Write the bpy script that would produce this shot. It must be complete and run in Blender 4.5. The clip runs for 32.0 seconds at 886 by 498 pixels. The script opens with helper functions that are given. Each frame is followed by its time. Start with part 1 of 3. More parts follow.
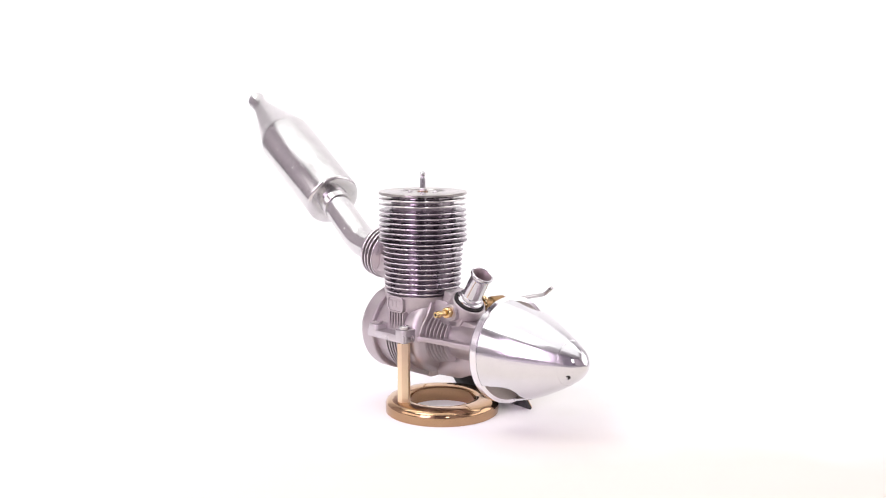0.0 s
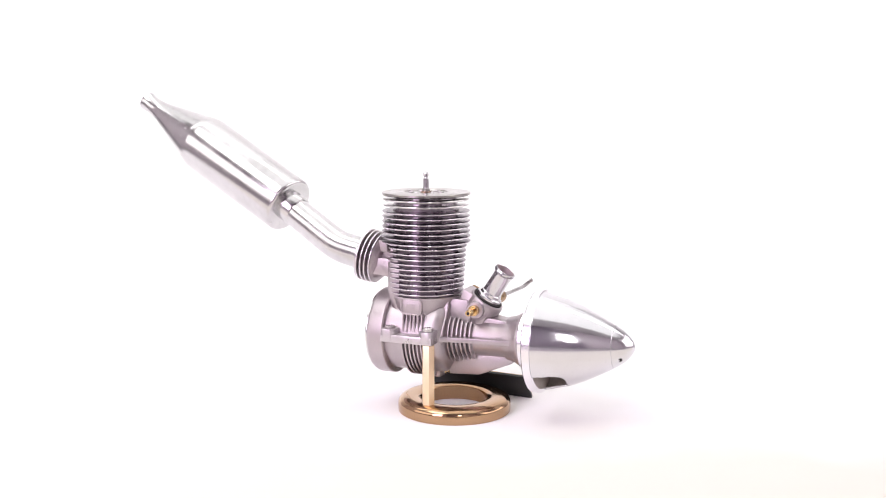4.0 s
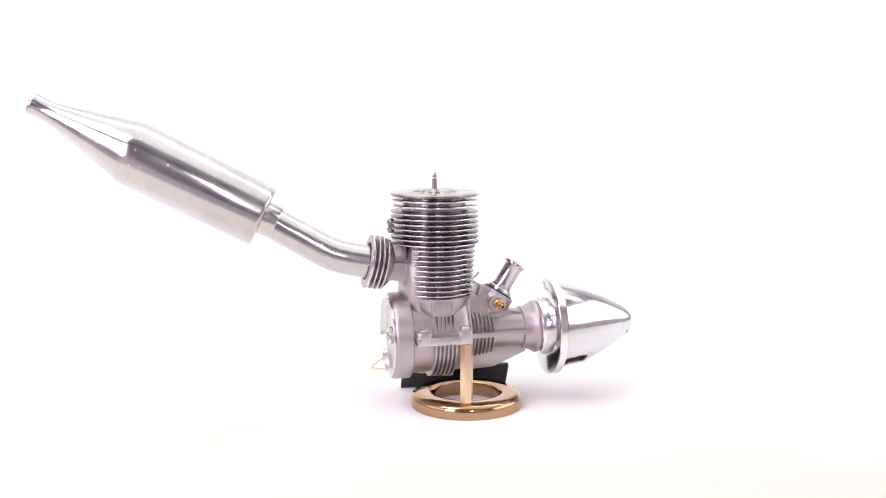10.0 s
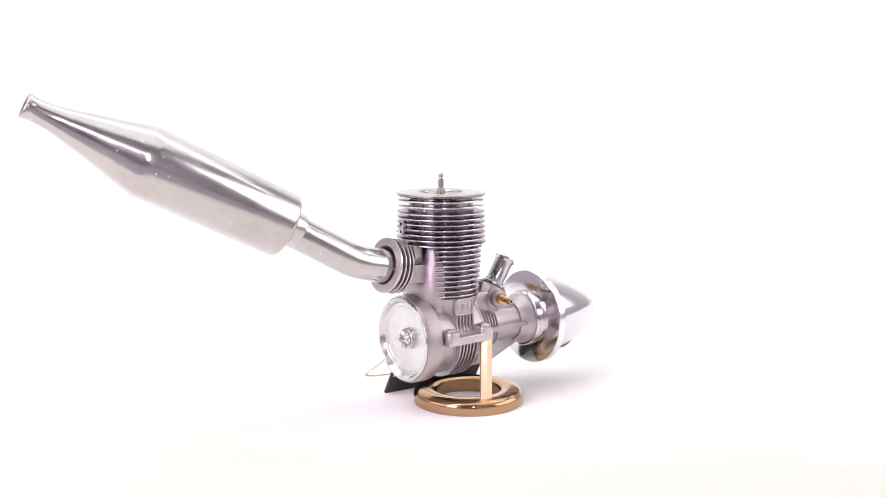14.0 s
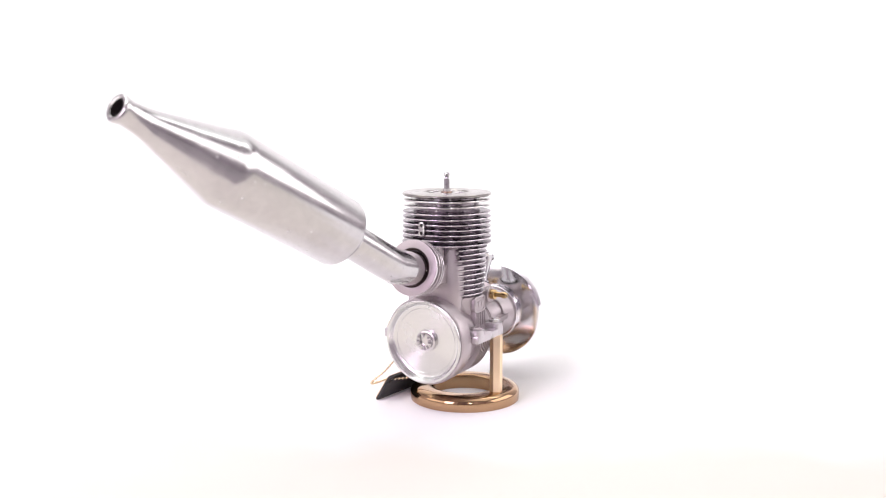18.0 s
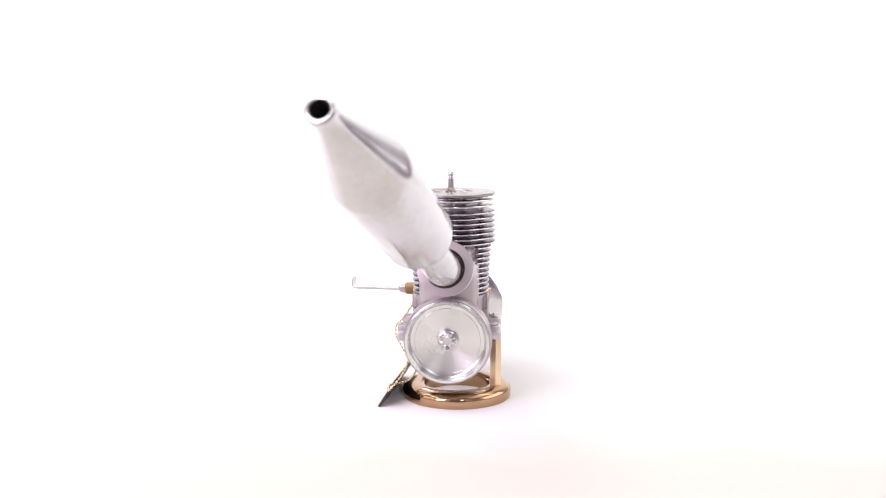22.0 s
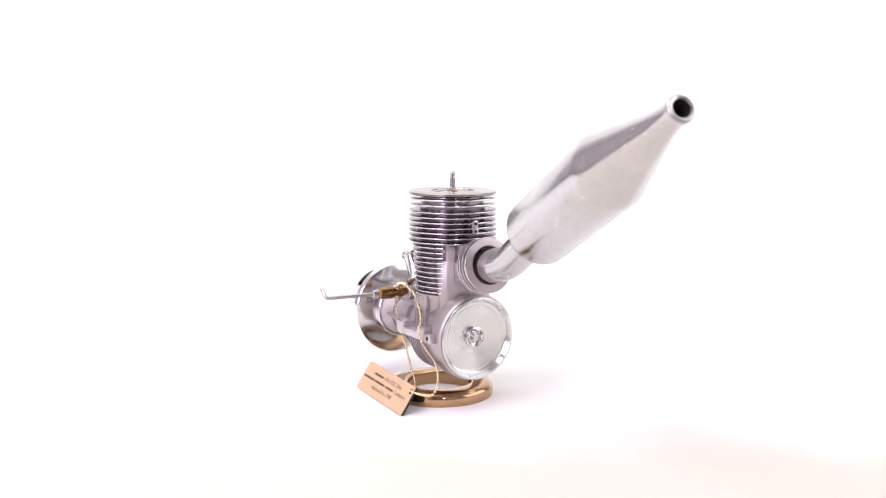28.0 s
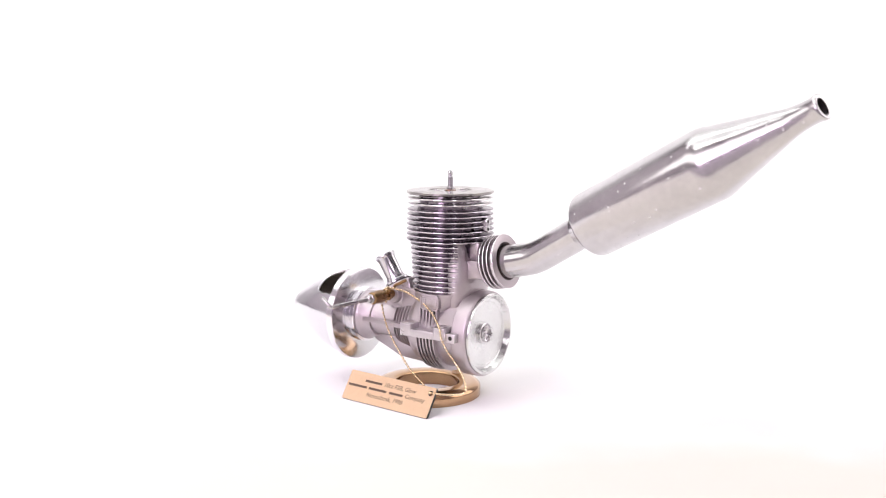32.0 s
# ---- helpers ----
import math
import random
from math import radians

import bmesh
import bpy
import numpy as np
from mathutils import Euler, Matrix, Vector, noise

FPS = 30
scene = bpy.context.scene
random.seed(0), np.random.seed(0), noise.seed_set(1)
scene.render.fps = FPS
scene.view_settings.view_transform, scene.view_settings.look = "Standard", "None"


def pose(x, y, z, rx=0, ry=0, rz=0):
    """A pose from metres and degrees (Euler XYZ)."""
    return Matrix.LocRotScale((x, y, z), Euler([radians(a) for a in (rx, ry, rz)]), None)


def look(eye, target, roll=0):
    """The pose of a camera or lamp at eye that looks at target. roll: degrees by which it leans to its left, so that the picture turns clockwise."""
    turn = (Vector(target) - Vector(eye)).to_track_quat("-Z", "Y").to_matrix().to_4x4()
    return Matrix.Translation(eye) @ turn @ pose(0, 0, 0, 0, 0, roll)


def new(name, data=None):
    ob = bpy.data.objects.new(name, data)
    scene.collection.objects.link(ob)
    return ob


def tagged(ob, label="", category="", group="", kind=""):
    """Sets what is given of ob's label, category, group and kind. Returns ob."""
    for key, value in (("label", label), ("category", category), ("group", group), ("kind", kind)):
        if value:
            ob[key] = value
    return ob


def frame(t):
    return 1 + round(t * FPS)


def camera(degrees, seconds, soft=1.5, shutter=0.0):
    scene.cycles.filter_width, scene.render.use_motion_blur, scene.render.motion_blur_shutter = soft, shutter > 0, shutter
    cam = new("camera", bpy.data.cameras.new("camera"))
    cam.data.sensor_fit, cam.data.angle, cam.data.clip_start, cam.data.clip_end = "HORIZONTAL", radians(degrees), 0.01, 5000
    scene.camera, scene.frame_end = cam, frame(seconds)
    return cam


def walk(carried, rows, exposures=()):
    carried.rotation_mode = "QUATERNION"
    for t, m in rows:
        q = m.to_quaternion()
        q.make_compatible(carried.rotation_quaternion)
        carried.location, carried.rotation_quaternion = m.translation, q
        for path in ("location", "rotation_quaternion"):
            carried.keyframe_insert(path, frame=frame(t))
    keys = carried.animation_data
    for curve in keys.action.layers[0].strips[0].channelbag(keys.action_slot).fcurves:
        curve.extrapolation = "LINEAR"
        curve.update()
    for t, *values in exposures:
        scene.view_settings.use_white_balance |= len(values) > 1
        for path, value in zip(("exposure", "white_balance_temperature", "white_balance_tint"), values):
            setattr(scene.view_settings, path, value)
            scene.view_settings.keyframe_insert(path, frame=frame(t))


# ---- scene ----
# Lengths inside the model are millimetres (MM); the turntable's axis is the world's z axis.
MM = 0.001
cam = camera(45.36, 32.0, soft=1.0)
cam.data.dof.use_dof, cam.data.dof.focus_distance, cam.data.dof.aperture_fstop = True, 0.51, 12.5
EYE = pose(0.0, -0.530, 0.1578, 81.57, 0, -0.3065)
walk(cam, [(0.0, EYE), (32.0, EYE)])

# ---- world and lights ----
world = bpy.data.worlds.new("studio")
scene.world = world
world.use_nodes = True
world.node_tree.nodes["Background"].inputs["Color"].default_value = (1.0, 0.97, 0.98, 1)
world.node_tree.nodes["Background"].inputs["Strength"].default_value = 0.3


def area_lamp(name, eye, target, sx, sy, watts, colour=(1, 1, 1)):
    d = bpy.data.lights.new(name, "AREA")
    d.shape, d.size, d.size_y, d.energy, d.color = "RECTANGLE", sx, sy, watts, colour
    ob = new(name, d)
    ob.matrix_world = look(eye, target)
    return ob


# Unseen fill from above, added to lift the floor and weaken shadows.
area_lamp("overhead_fill", (0.0, 0.1, 1.6), (0, 0.1, 0), 2.6, 2.0, 11.0, (0.98, 1.0, 0.972))
area_lamp("high_softbox", (-0.62, -0.5, 1.25), (0, 0, 0.0), 0.75, 0.5, 4.3, (1.0, 0.985, 0.975))
area_lamp("left_softbox", (-1.35, -0.55, 0.62), (0, 0, 0.05), 1.2, 0.6, 3.0, (1.0, 0.96, 0.945))
area_lamp("right_softbox", (1.35, -0.05, 0.62), (0, 0, 0.05), 1.5, 0.8, 6.3, (1.0, 0.968, 0.962))
area_lamp("key_softbox", (-0.72, -1.0, 0.52), (0, 0, 0.06), 0.42, 0.75, 5.0, (0.97, 0.77, 1.0))
area_lamp("front_softbox", (0.2, -1.1, 0.5), (0, 0, 0.06), 0.1, 0.35, 0.8, (1.0, 0.96, 0.98))
# Unseen lamp added only to push the backdrop up to pure white.
area_lamp("backdrop_fill", (0.0, 0.3, 1.2), (0, 1.1, 0.2), 2.6, 0.3, 4.7)
scene.view_settings.exposure = 0.33


# ---- materials ----
def material(name, colour, metallic=0.0, rough=0.5, vary=0.06, grain=900.0, bump=0.0, dent=0.0, blotch=60.0, vary_rough=0.06, aniso=0.0, axis="X", coat=0.0):
    m = bpy.data.materials.new(name)
    m.use_nodes = True
    nt = m.node_tree
    b = nt.nodes["Principled BSDF"]
    b.inputs["Metallic"].default_value = metallic
    b.inputs["Coat Weight"].default_value = coat
    tc = nt.nodes.new("ShaderNodeTexCoord")
    fine, big = nt.nodes.new("ShaderNodeTexNoise"), nt.nodes.new("ShaderNodeTexNoise")
    for n, sc in ((fine, grain), (big, blotch)):
        n.inputs["Scale"].default_value, n.inputs["Detail"].default_value = sc, 4
        nt.links.new(tc.outputs["Object"], n.inputs["Vector"])
    mix = nt.nodes.new("ShaderNodeMath")
    mix.operation = "ADD"
    nt.links.new(fine.outputs["Fac"], mix.inputs[0])
    nt.links.new(big.outputs["Fac"], mix.inputs[1])
    ramp = nt.nodes.new("ShaderNodeMapRange")
    ramp.inputs["From Min"].default_value, ramp.inputs["From Max"].default_value = 0.6, 1.4
    ramp.inputs["To Min"].default_value, ramp.inputs["To Max"].default_value = 1 - vary, 1 + vary
    nt.links.new(mix.outputs[0], ramp.inputs["Value"])
    tint = nt.nodes.new("ShaderNodeVectorMath")
    tint.operation = "SCALE"
    tint.inputs[0].default_value = colour
    nt.links.new(ramp.outputs["Result"], tint.inputs["Scale"])
    nt.links.new(tint.outputs["Vector"], b.inputs["Base Color"])
    rr = nt.nodes.new("ShaderNodeMapRange")
    rr.inputs["From Min"].default_value, rr.inputs["From Max"].default_value = 0.3, 0.7
    rr.inputs["To Min"].default_value, rr.inputs["To Max"].default_value = max(rough - vary_rough, 0.02), rough + vary_rough
    nt.links.new(big.outputs["Fac"], rr.inputs["Value"])
    nt.links.new(rr.outputs["Result"], b.inputs["Roughness"])
    if dent:
        bp = nt.nodes.new("ShaderNodeBump")
        bp.inputs["Strength"].default_value, bp.inputs["Distance"].default_value = dent, 0.002
        nt.links.new(big.outputs["Fac"], bp.inputs["Height"])
        nt.links.new(bp.outputs["Normal"], b.inputs["Normal"])
    elif bump:
        bp = nt.nodes.new("ShaderNodeBump")
        bp.inputs["Strength"].default_value, bp.inputs["Distance"].default_value = bump, 0.0003
        nt.links.new(fine.outputs["Fac"], bp.inputs["Height"])
        nt.links.new(bp.outputs["Normal"], b.inputs["Normal"])
    if aniso:
        b.inputs["Anisotropic"].default_value = aniso
        b.inputs["Anisotropic Rotation"].default_value = 0.25
        tg = nt.nodes.new("ShaderNodeTangent")
        tg.direction_type, tg.axis = "RADIAL", axis
        nt.links.new(tg.outputs["Tangent"], b.inputs["Tangent"])
    return m


PAPER = material("white_sweep_paper", (0.93, 0.93, 0.925), 0, 0.85, 0.01, 500, 0.05, blotch=3.0)


def cream_falloff(m):
    """Warm fall-off of light, painted cream towards the front edge in a blotchy line."""
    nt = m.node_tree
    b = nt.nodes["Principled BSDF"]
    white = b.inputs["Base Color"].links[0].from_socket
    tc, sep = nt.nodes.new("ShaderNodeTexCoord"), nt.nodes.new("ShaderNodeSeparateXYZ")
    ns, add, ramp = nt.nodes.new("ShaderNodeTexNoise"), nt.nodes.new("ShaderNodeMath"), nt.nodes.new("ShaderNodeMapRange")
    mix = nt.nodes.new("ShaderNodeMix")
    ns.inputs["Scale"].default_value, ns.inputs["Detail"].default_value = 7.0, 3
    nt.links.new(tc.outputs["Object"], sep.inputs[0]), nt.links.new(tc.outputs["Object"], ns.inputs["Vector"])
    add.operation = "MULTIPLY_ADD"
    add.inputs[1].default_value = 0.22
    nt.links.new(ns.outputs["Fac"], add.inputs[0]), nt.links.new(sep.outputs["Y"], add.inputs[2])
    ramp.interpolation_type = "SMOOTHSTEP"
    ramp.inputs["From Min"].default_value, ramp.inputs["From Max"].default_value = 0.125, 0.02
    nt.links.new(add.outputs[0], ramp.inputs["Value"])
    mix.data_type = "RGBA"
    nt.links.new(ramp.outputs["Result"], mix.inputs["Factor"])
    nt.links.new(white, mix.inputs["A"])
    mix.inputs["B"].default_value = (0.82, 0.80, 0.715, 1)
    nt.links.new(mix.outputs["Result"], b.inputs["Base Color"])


cream_falloff(PAPER)
TENT = material("white_tent_fabric", (0.74, 0.735, 0.735), 0, 0.85, 0.05, 60, 0, blotch=2.0)
SIDE = material("rosy_side_fabric", (0.62, 0.565, 0.60), 0, 0.85, 0.05, 60, 0, blotch=2.0)
TABLE = material("dull_table_top", (0.32, 0.29, 0.31), 0, 0.7, 0.08, 60, 0, blotch=4.0)
FRONT = material("rosy_front_fabric", (0.74, 0.66, 0.72), 0, 0.85, 0.05, 60, 0, blotch=2.0)
WALL = material("studio_wall", (0.27, 0.225, 0.285), 0, 0.8, 0.06, 60, 0, blotch=2.0)
CAST = material("blasted_cast_aluminium", (0.488, 0.438, 0.455), 0.85, 0.36, 0.10, 2600, 0.35, blotch=120)
MILLED = material("milled_cast_aluminium", (0.60, 0.565, 0.585), 0.95, 0.32, 0.08, 2400, 0.2, blotch=120)
# Darkened aluminium: shade in the gaps between fins is put into its colour.
FINSHADE = material("gap_shaded_fin_aluminium", (0.21, 0.175, 0.205), 0.9, 0.28, 0.08, 2000, 0.02, blotch=150, aniso=0.6, axis="Z")
BRIGHT = material("bright_machined_aluminium", (0.62, 0.605, 0.61), 1.0, 0.2, 0.04, 1800, 0.04, blotch=90)
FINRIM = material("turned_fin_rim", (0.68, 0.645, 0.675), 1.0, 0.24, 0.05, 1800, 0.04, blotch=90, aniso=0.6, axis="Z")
POLISHED = material("polished_aluminium", (0.87, 0.85, 0.88), 1.0, 0.15, 0.03, 1500, 0.02, blotch=70, vary_rough=0.04)
BUFFED = material("lathe_buffed_aluminium", (0.72, 0.715, 0.735), 1.0, 0.15, 0.05, 1500, 0.02, blotch=90, vary_rough=0.05, aniso=0.4)
SPUN = material("spun_aluminium", (0.73, 0.735, 0.725), 1.0, 0.26, 0.04, 1500, 0.0, blotch=70, vary_rough=0.04, aniso=0.9)
PIPE = material("hand_polished_pipe_aluminium", (0.60, 0.59, 0.592), 1.0, 0.18, 0.09, 260, 0.05, dent=0.035, blotch=60, vary_rough=0.06)
CHROME = material("chrome", (0.64, 0.63, 0.65), 1.0, 0.17, 0.02, 900, blotch=60, vary_rough=0.02)
STEEL = material("steel_wire", (0.48, 0.465, 0.465), 1.0, 0.28, 0.05)
BRONZE = material("polished_bronze", (0.47, 0.30, 0.175), 1.0, 0.10, 0.06, 1200, 0.03, blotch=60, vary_rough=0.05)
BRONZEBAR = material("drawn_bronze_bar", (0.92, 0.72, 0.49), 1.0, 0.34, 0.05, 1800, 0.05, blotch=80)
BRASS = material("dull_brass", (0.30, 0.185, 0.09), 1.0, 0.3, 0.10, 1500, 0.05, blotch=100)
NIPPLE = material("bright_brass", (0.66, 0.47, 0.23), 1.0, 0.22, 0.08)
COPPER = material("copper_washer", (0.50, 0.36, 0.29), 1.0, 0.25, 0.06)
SEAL = material("dark_brown_seal", (0.05, 0.03, 0.03), 0, 0.6, 0.1)
RUBBER = material("black_rubber", (0.022, 0.018, 0.018), 0, 0.75, 0.1)
BLACK = material("black_laminate", (0.02, 0.02, 0.021), 0, 0.45, 0.15, 1500, 0.1)
WOOD = material("copper_tan_plate", (0.69, 0.485, 0.305), 0.0, 0.4, 0.05, 900, 0.03, blotch=120)
INK = material("dark_engraving", (0.13, 0.085, 0.06), 0, 0.7, 0.05)
GOLD = material("gilt_bead_chain", (0.86, 0.70, 0.46), 1.0, 0.22, 0.05)
# Shade inside the hollow spinner, put into the colour.
CAVITY_SHADE = material("shaded_spinner_inside", (0.42, 0.37, 0.34), 0.3, 0.5, 0.15)
BORE = material("pinkish_intake_bore", (0.40, 0.32, 0.34), 0.5, 0.45, 0.12, 1500, 0.05)
# Near-black colour that paints the shade inside small holes.
HOLE_SHADE = material("bore_shade", (0.03, 0.025, 0.025), 0.2, 0.6, 0.1)


def hand_worn(m, dust=0.0):
    """Long polishing marks along the local x axis, and specks of dust."""
    nt = m.node_tree
    b = nt.nodes["Principled BSDF"]
    rough, colour = b.inputs["Roughness"].links[0].from_socket, b.inputs["Base Color"].links[0].from_socket
    tc, mp, ns = nt.nodes.new("ShaderNodeTexCoord"), nt.nodes.new("ShaderNodeMapping"), nt.nodes.new("ShaderNodeTexNoise")
    mp.inputs["Scale"].default_value = (0.05, 1, 1)
    ns.inputs["Scale"].default_value, ns.inputs["Detail"].default_value = 700.0, 5
    nt.links.new(tc.outputs["Object"], mp.inputs["Vector"]), nt.links.new(mp.outputs["Vector"], ns.inputs["Vector"])
    add = nt.nodes.new("ShaderNodeMath")
    add.operation = "MULTIPLY_ADD"
    add.inputs[1].default_value = 0.22
    nt.links.new(ns.outputs["Fac"], add.inputs[0]), nt.links.new(rough, add.inputs[2])
    low = nt.nodes.new("ShaderNodeMath")
    low.operation = "SUBTRACT"
    low.inputs[1].default_value = 0.11
    nt.links.new(add.outputs[0], low.inputs[0]), nt.links.new(low.outputs[0], b.inputs["Roughness"])
    bp = nt.nodes.new("ShaderNodeBump")
    bp.inputs["Strength"].default_value, bp.inputs["Distance"].default_value = 0.10, 0.0002
    nt.links.new(ns.outputs["Fac"], bp.inputs["Height"])
    if b.inputs["Normal"].links:
        nt.links.new(b.inputs["Normal"].links[0].from_socket, bp.inputs["Normal"])
    nt.links.new(bp.outputs["Normal"], b.inputs["Normal"])
    vo, sep = nt.nodes.new("ShaderNodeTexVoronoi"), nt.nodes.new("ShaderNodeSeparateColor")
    vo.inputs["Scale"].default_value = 230.0
    nt.links.new(tc.outputs["Object"], vo.inputs["Vector"]), nt.links.new(vo.outputs["Color"], sep.inputs["Color"])
    near, few, both = nt.nodes.new("ShaderNodeMath"), nt.nodes.new("ShaderNodeMath"), nt.nodes.new("ShaderNodeMath")
    near.operation, few.operation, both.operation = "LESS_THAN", "LESS_THAN", "MULTIPLY"
    near.inputs[1].default_value, few.inputs[1].default_value = 0.11, dust
    nt.links.new(vo.outputs["Distance"], near.inputs[0]), nt.links.new(sep.outputs["Red"], few.inputs[0])
    nt.links.new(near.outputs[0], both.inputs[0]), nt.links.new(few.outputs[0], both.inputs[1])
    mix, inv = nt.nodes.new("ShaderNodeMix"), nt.nodes.new("ShaderNodeMath")
    mix.data_type, inv.operation = "RGBA", "SUBTRACT"
    mix.inputs["B"].default_value, inv.inputs[0].default_value = (0.85, 0.84, 0.83, 1), 1.0
    nt.links.new(both.outputs[0], mix.inputs["Factor"]), nt.links.new(colour, mix.inputs["A"]), nt.links.new(mix.outputs["Result"], b.inputs["Base Color"])
    nt.links.new(both.outputs[0], inv.inputs[1]), nt.links.new(inv.outputs[0], b.inputs["Metallic"])


hand_worn(PIPE, 0.6)


# ---- mesh helpers (millimetres, engine axes: x along the shaft to the spinner, y to its left, z up) ----
ENGINE = Matrix.Translation((0.868 * MM, -7.641 * MM, 0)) @ Matrix.Rotation(radians(30.193), 4, "Z")
TO_WORLD = ENGINE @ Matrix.Diagonal((MM, MM, MM, 1))


def part(name, bm, mat, parent, label="", smooth=True, angle=35, pivot=None):
    me = bpy.data.meshes.new(name)
    bmesh.ops.remove_doubles(bm, verts=bm.verts, dist=0.0005)
    bmesh.ops.recalc_face_normals(bm, faces=bm.faces)
    bm.transform(TO_WORLD if pivot is None else Matrix.Diagonal((MM, MM, MM, 1)))
    for e in bm.edges:
        if len(e.link_faces) == 2:
            e.smooth = e.calc_face_angle(0) < radians(angle)
    for f in bm.faces:
        f.smooth = smooth
    bm.to_mesh(me)
    bm.free()
    for m in (mat if isinstance(mat, tuple) else (mat,)):
        me.materials.append(m)
    ob = new(name, me)
    ob.parent = parent
    ob.matrix_parent_inverse = parent.matrix_basis.inverted()
    if pivot is not None:
        ob.matrix_basis = ENGINE @ Matrix.Translation(pivot.translation * MM) @ pivot.to_3x3().to_4x4()
    if label:
        tagged(ob, label)
    return ob


def thing(name, label, category):
    return tagged(new(name), label, category)


def axis_frame(origin, direction):
    """A frame at origin whose local x runs along direction."""
    d = Vector(direction).normalized()
    return Matrix.Translation(origin) @ d.to_track_quat("X", "Z").to_matrix().to_4x4()


def lathe(profile, frame_=None, seg=64, bm=None, skip=None, mats=None, closed=False, twist=0.0):
    """Turns (x, r) pairs about local x. skip(i, angle) leaves faces out; mats gives a material slot per band."""
    bm = bm or bmesh.new()
    frame_ = frame_ or Matrix.Identity(4)
    rings = []
    for x, r in profile:
        if r < 1e-6:
            rings.append([bm.verts.new(frame_ @ Vector((x, 0, 0)))])
        else:
            rings.append([bm.verts.new(frame_ @ Vector((x, r * math.cos(2 * math.pi * k / seg + twist), r * math.sin(2 * math.pi * k / seg + twist)))) for k in range(seg)])
    n = len(rings)
    for i in range(n if closed else n - 1):
        a, b = rings[i], rings[(i + 1) % n]
        for k in range(seg):
            ang = 2 * math.pi * (k + 0.5) / seg
            if skip and skip(i, ang):
                continue
            k2 = (k + 1) % seg
            vs = [a[k % len(a)], a[k2 % len(a)], b[k2 % len(b)], b[k % len(b)]]
            vs = [v for j, v in enumerate(vs) if v not in vs[:j]]
            if len(vs) > 2:
                f = bm.faces.new(vs)
                if mats:
                    f.material_index = mats[i]
    return bm


def at_z(x, y, z=0):
    """A frame whose local x points up, standing at (x, y, z)."""
    return Matrix.Translation((x, y, z)) @ Matrix.Rotation(radians(-90), 4, "Y")


def box(x0, x1, y0, y1, z0, z1, bevel=0.4, bm=None, frame_=None, seg=2):
    b = bmesh.new()
    bmesh.ops.create_cube(b, size=1, matrix=Matrix.Translation(((x0 + x1) / 2, (y0 + y1) / 2, (z0 + z1) / 2)) @ Matrix.Diagonal((x1 - x0, y1 - y0, z1 - z0, 1)))
    if bevel:
        bmesh.ops.bevel(b, geom=list(b.edges), offset=bevel, segments=seg, profile=0.5, affect="EDGES")
    if frame_:
        b.transform(frame_)
    return merge(bm, b)


def merge(bm, other):
    if bm is None:
        return other
    me = bpy.data.meshes.new("tmp")
    other.to_mesh(me)
    other.free()
    bm.from_mesh(me)
    bpy.data.meshes.remove(me)
    return bm


def prism(outline, lo, hi, axis="y", bevel=0.3):
    """An outline of (a, b) pairs pushed from lo to hi along an axis: y takes (x, z), x takes (y, z), z takes (x, y)."""
    b = bmesh.new()
    put = {"y": lambda a, c, h: (a, h, c), "x": lambda a, c, h: (h, a, c), "z": lambda a, c, h: (a, c, h)}[axis]
    vs = [[b.verts.new(put(a, c, h)) for a, c in outline] for h in (lo, hi)]
    b.faces.new(vs[0]), b.faces.new(list(reversed(vs[1])))
    n = len(outline)
    for k in range(n):
        b.faces.new((vs[0][k], vs[0][(k + 1) % n], vs[1][(k + 1) % n], vs[1][k]))
    bmesh.ops.recalc_face_normals(b, faces=b.faces)
    if bevel:
        bmesh.ops.bevel(b, geom=list(b.edges), offset=bevel, segments=2, profile=0.5, affect="EDGES")
    return b


def spline(points, n):
    """n + 1 points along a Catmull-Rom curve through the given points."""
    p = [Vector(q) for q in points]
    p = [2 * p[0] - p[1]] + p + [2 * p[-1] - p[-2]]
    out, m = [], len(points) - 1
    for j in range(n + 1):
        u = j / n * m
        i = min(int(u), m - 1)
        t = u - i
        a, b, c, d = p[i:i + 4]
        out.append(0.5 * (2 * b + (c - a) * t + (2 * a - 5 * b + 4 * c - d) * t * t + (3 * b - a - 3 * c + d) * t ** 3))
    return out


def tube(path, radii, seg=32, bm=None, capped=True):
    bm = bm or bmesh.new()
    rings, up = [], Vector((0, 0.13, 1))
    for i, p in enumerate(path):
        d = (path[min(i + 1, len(path) - 1)] - path[max(i - 1, 0)]).normalized()
        s = d.cross(up).normalized()
        w = s.cross(d)
        r = radii if isinstance(radii, (int, float)) else radii[i]
        rings.append([bm.verts.new(p + r * (s * math.cos(2 * math.pi * k / seg) + w * math.sin(2 * math.pi * k / seg))) for k in range(seg)])
    for a, b in zip(rings, rings[1:]):
        for k in range(seg):
            bm.faces.new((a[k], a[(k + 1) % seg], b[(k + 1) % seg], b[k]))
    if capped:
        bm.faces.new(rings[0]), bm.faces.new(rings[-1])
    return bm


def round_edge(x0, x1, r0, r, e):
    """Lathe profile of a disc from r0 to r between x0 and x1 with rounded rim."""
    return [(x0, r0), (x0, r - e), (x0 + 0.3 * e, r - 0.3 * e), (x0 + e, r), (x1 - e, r), (x1 - 0.3 * e, r - 0.3 * e), (x1, r - e), (x1, r0)]


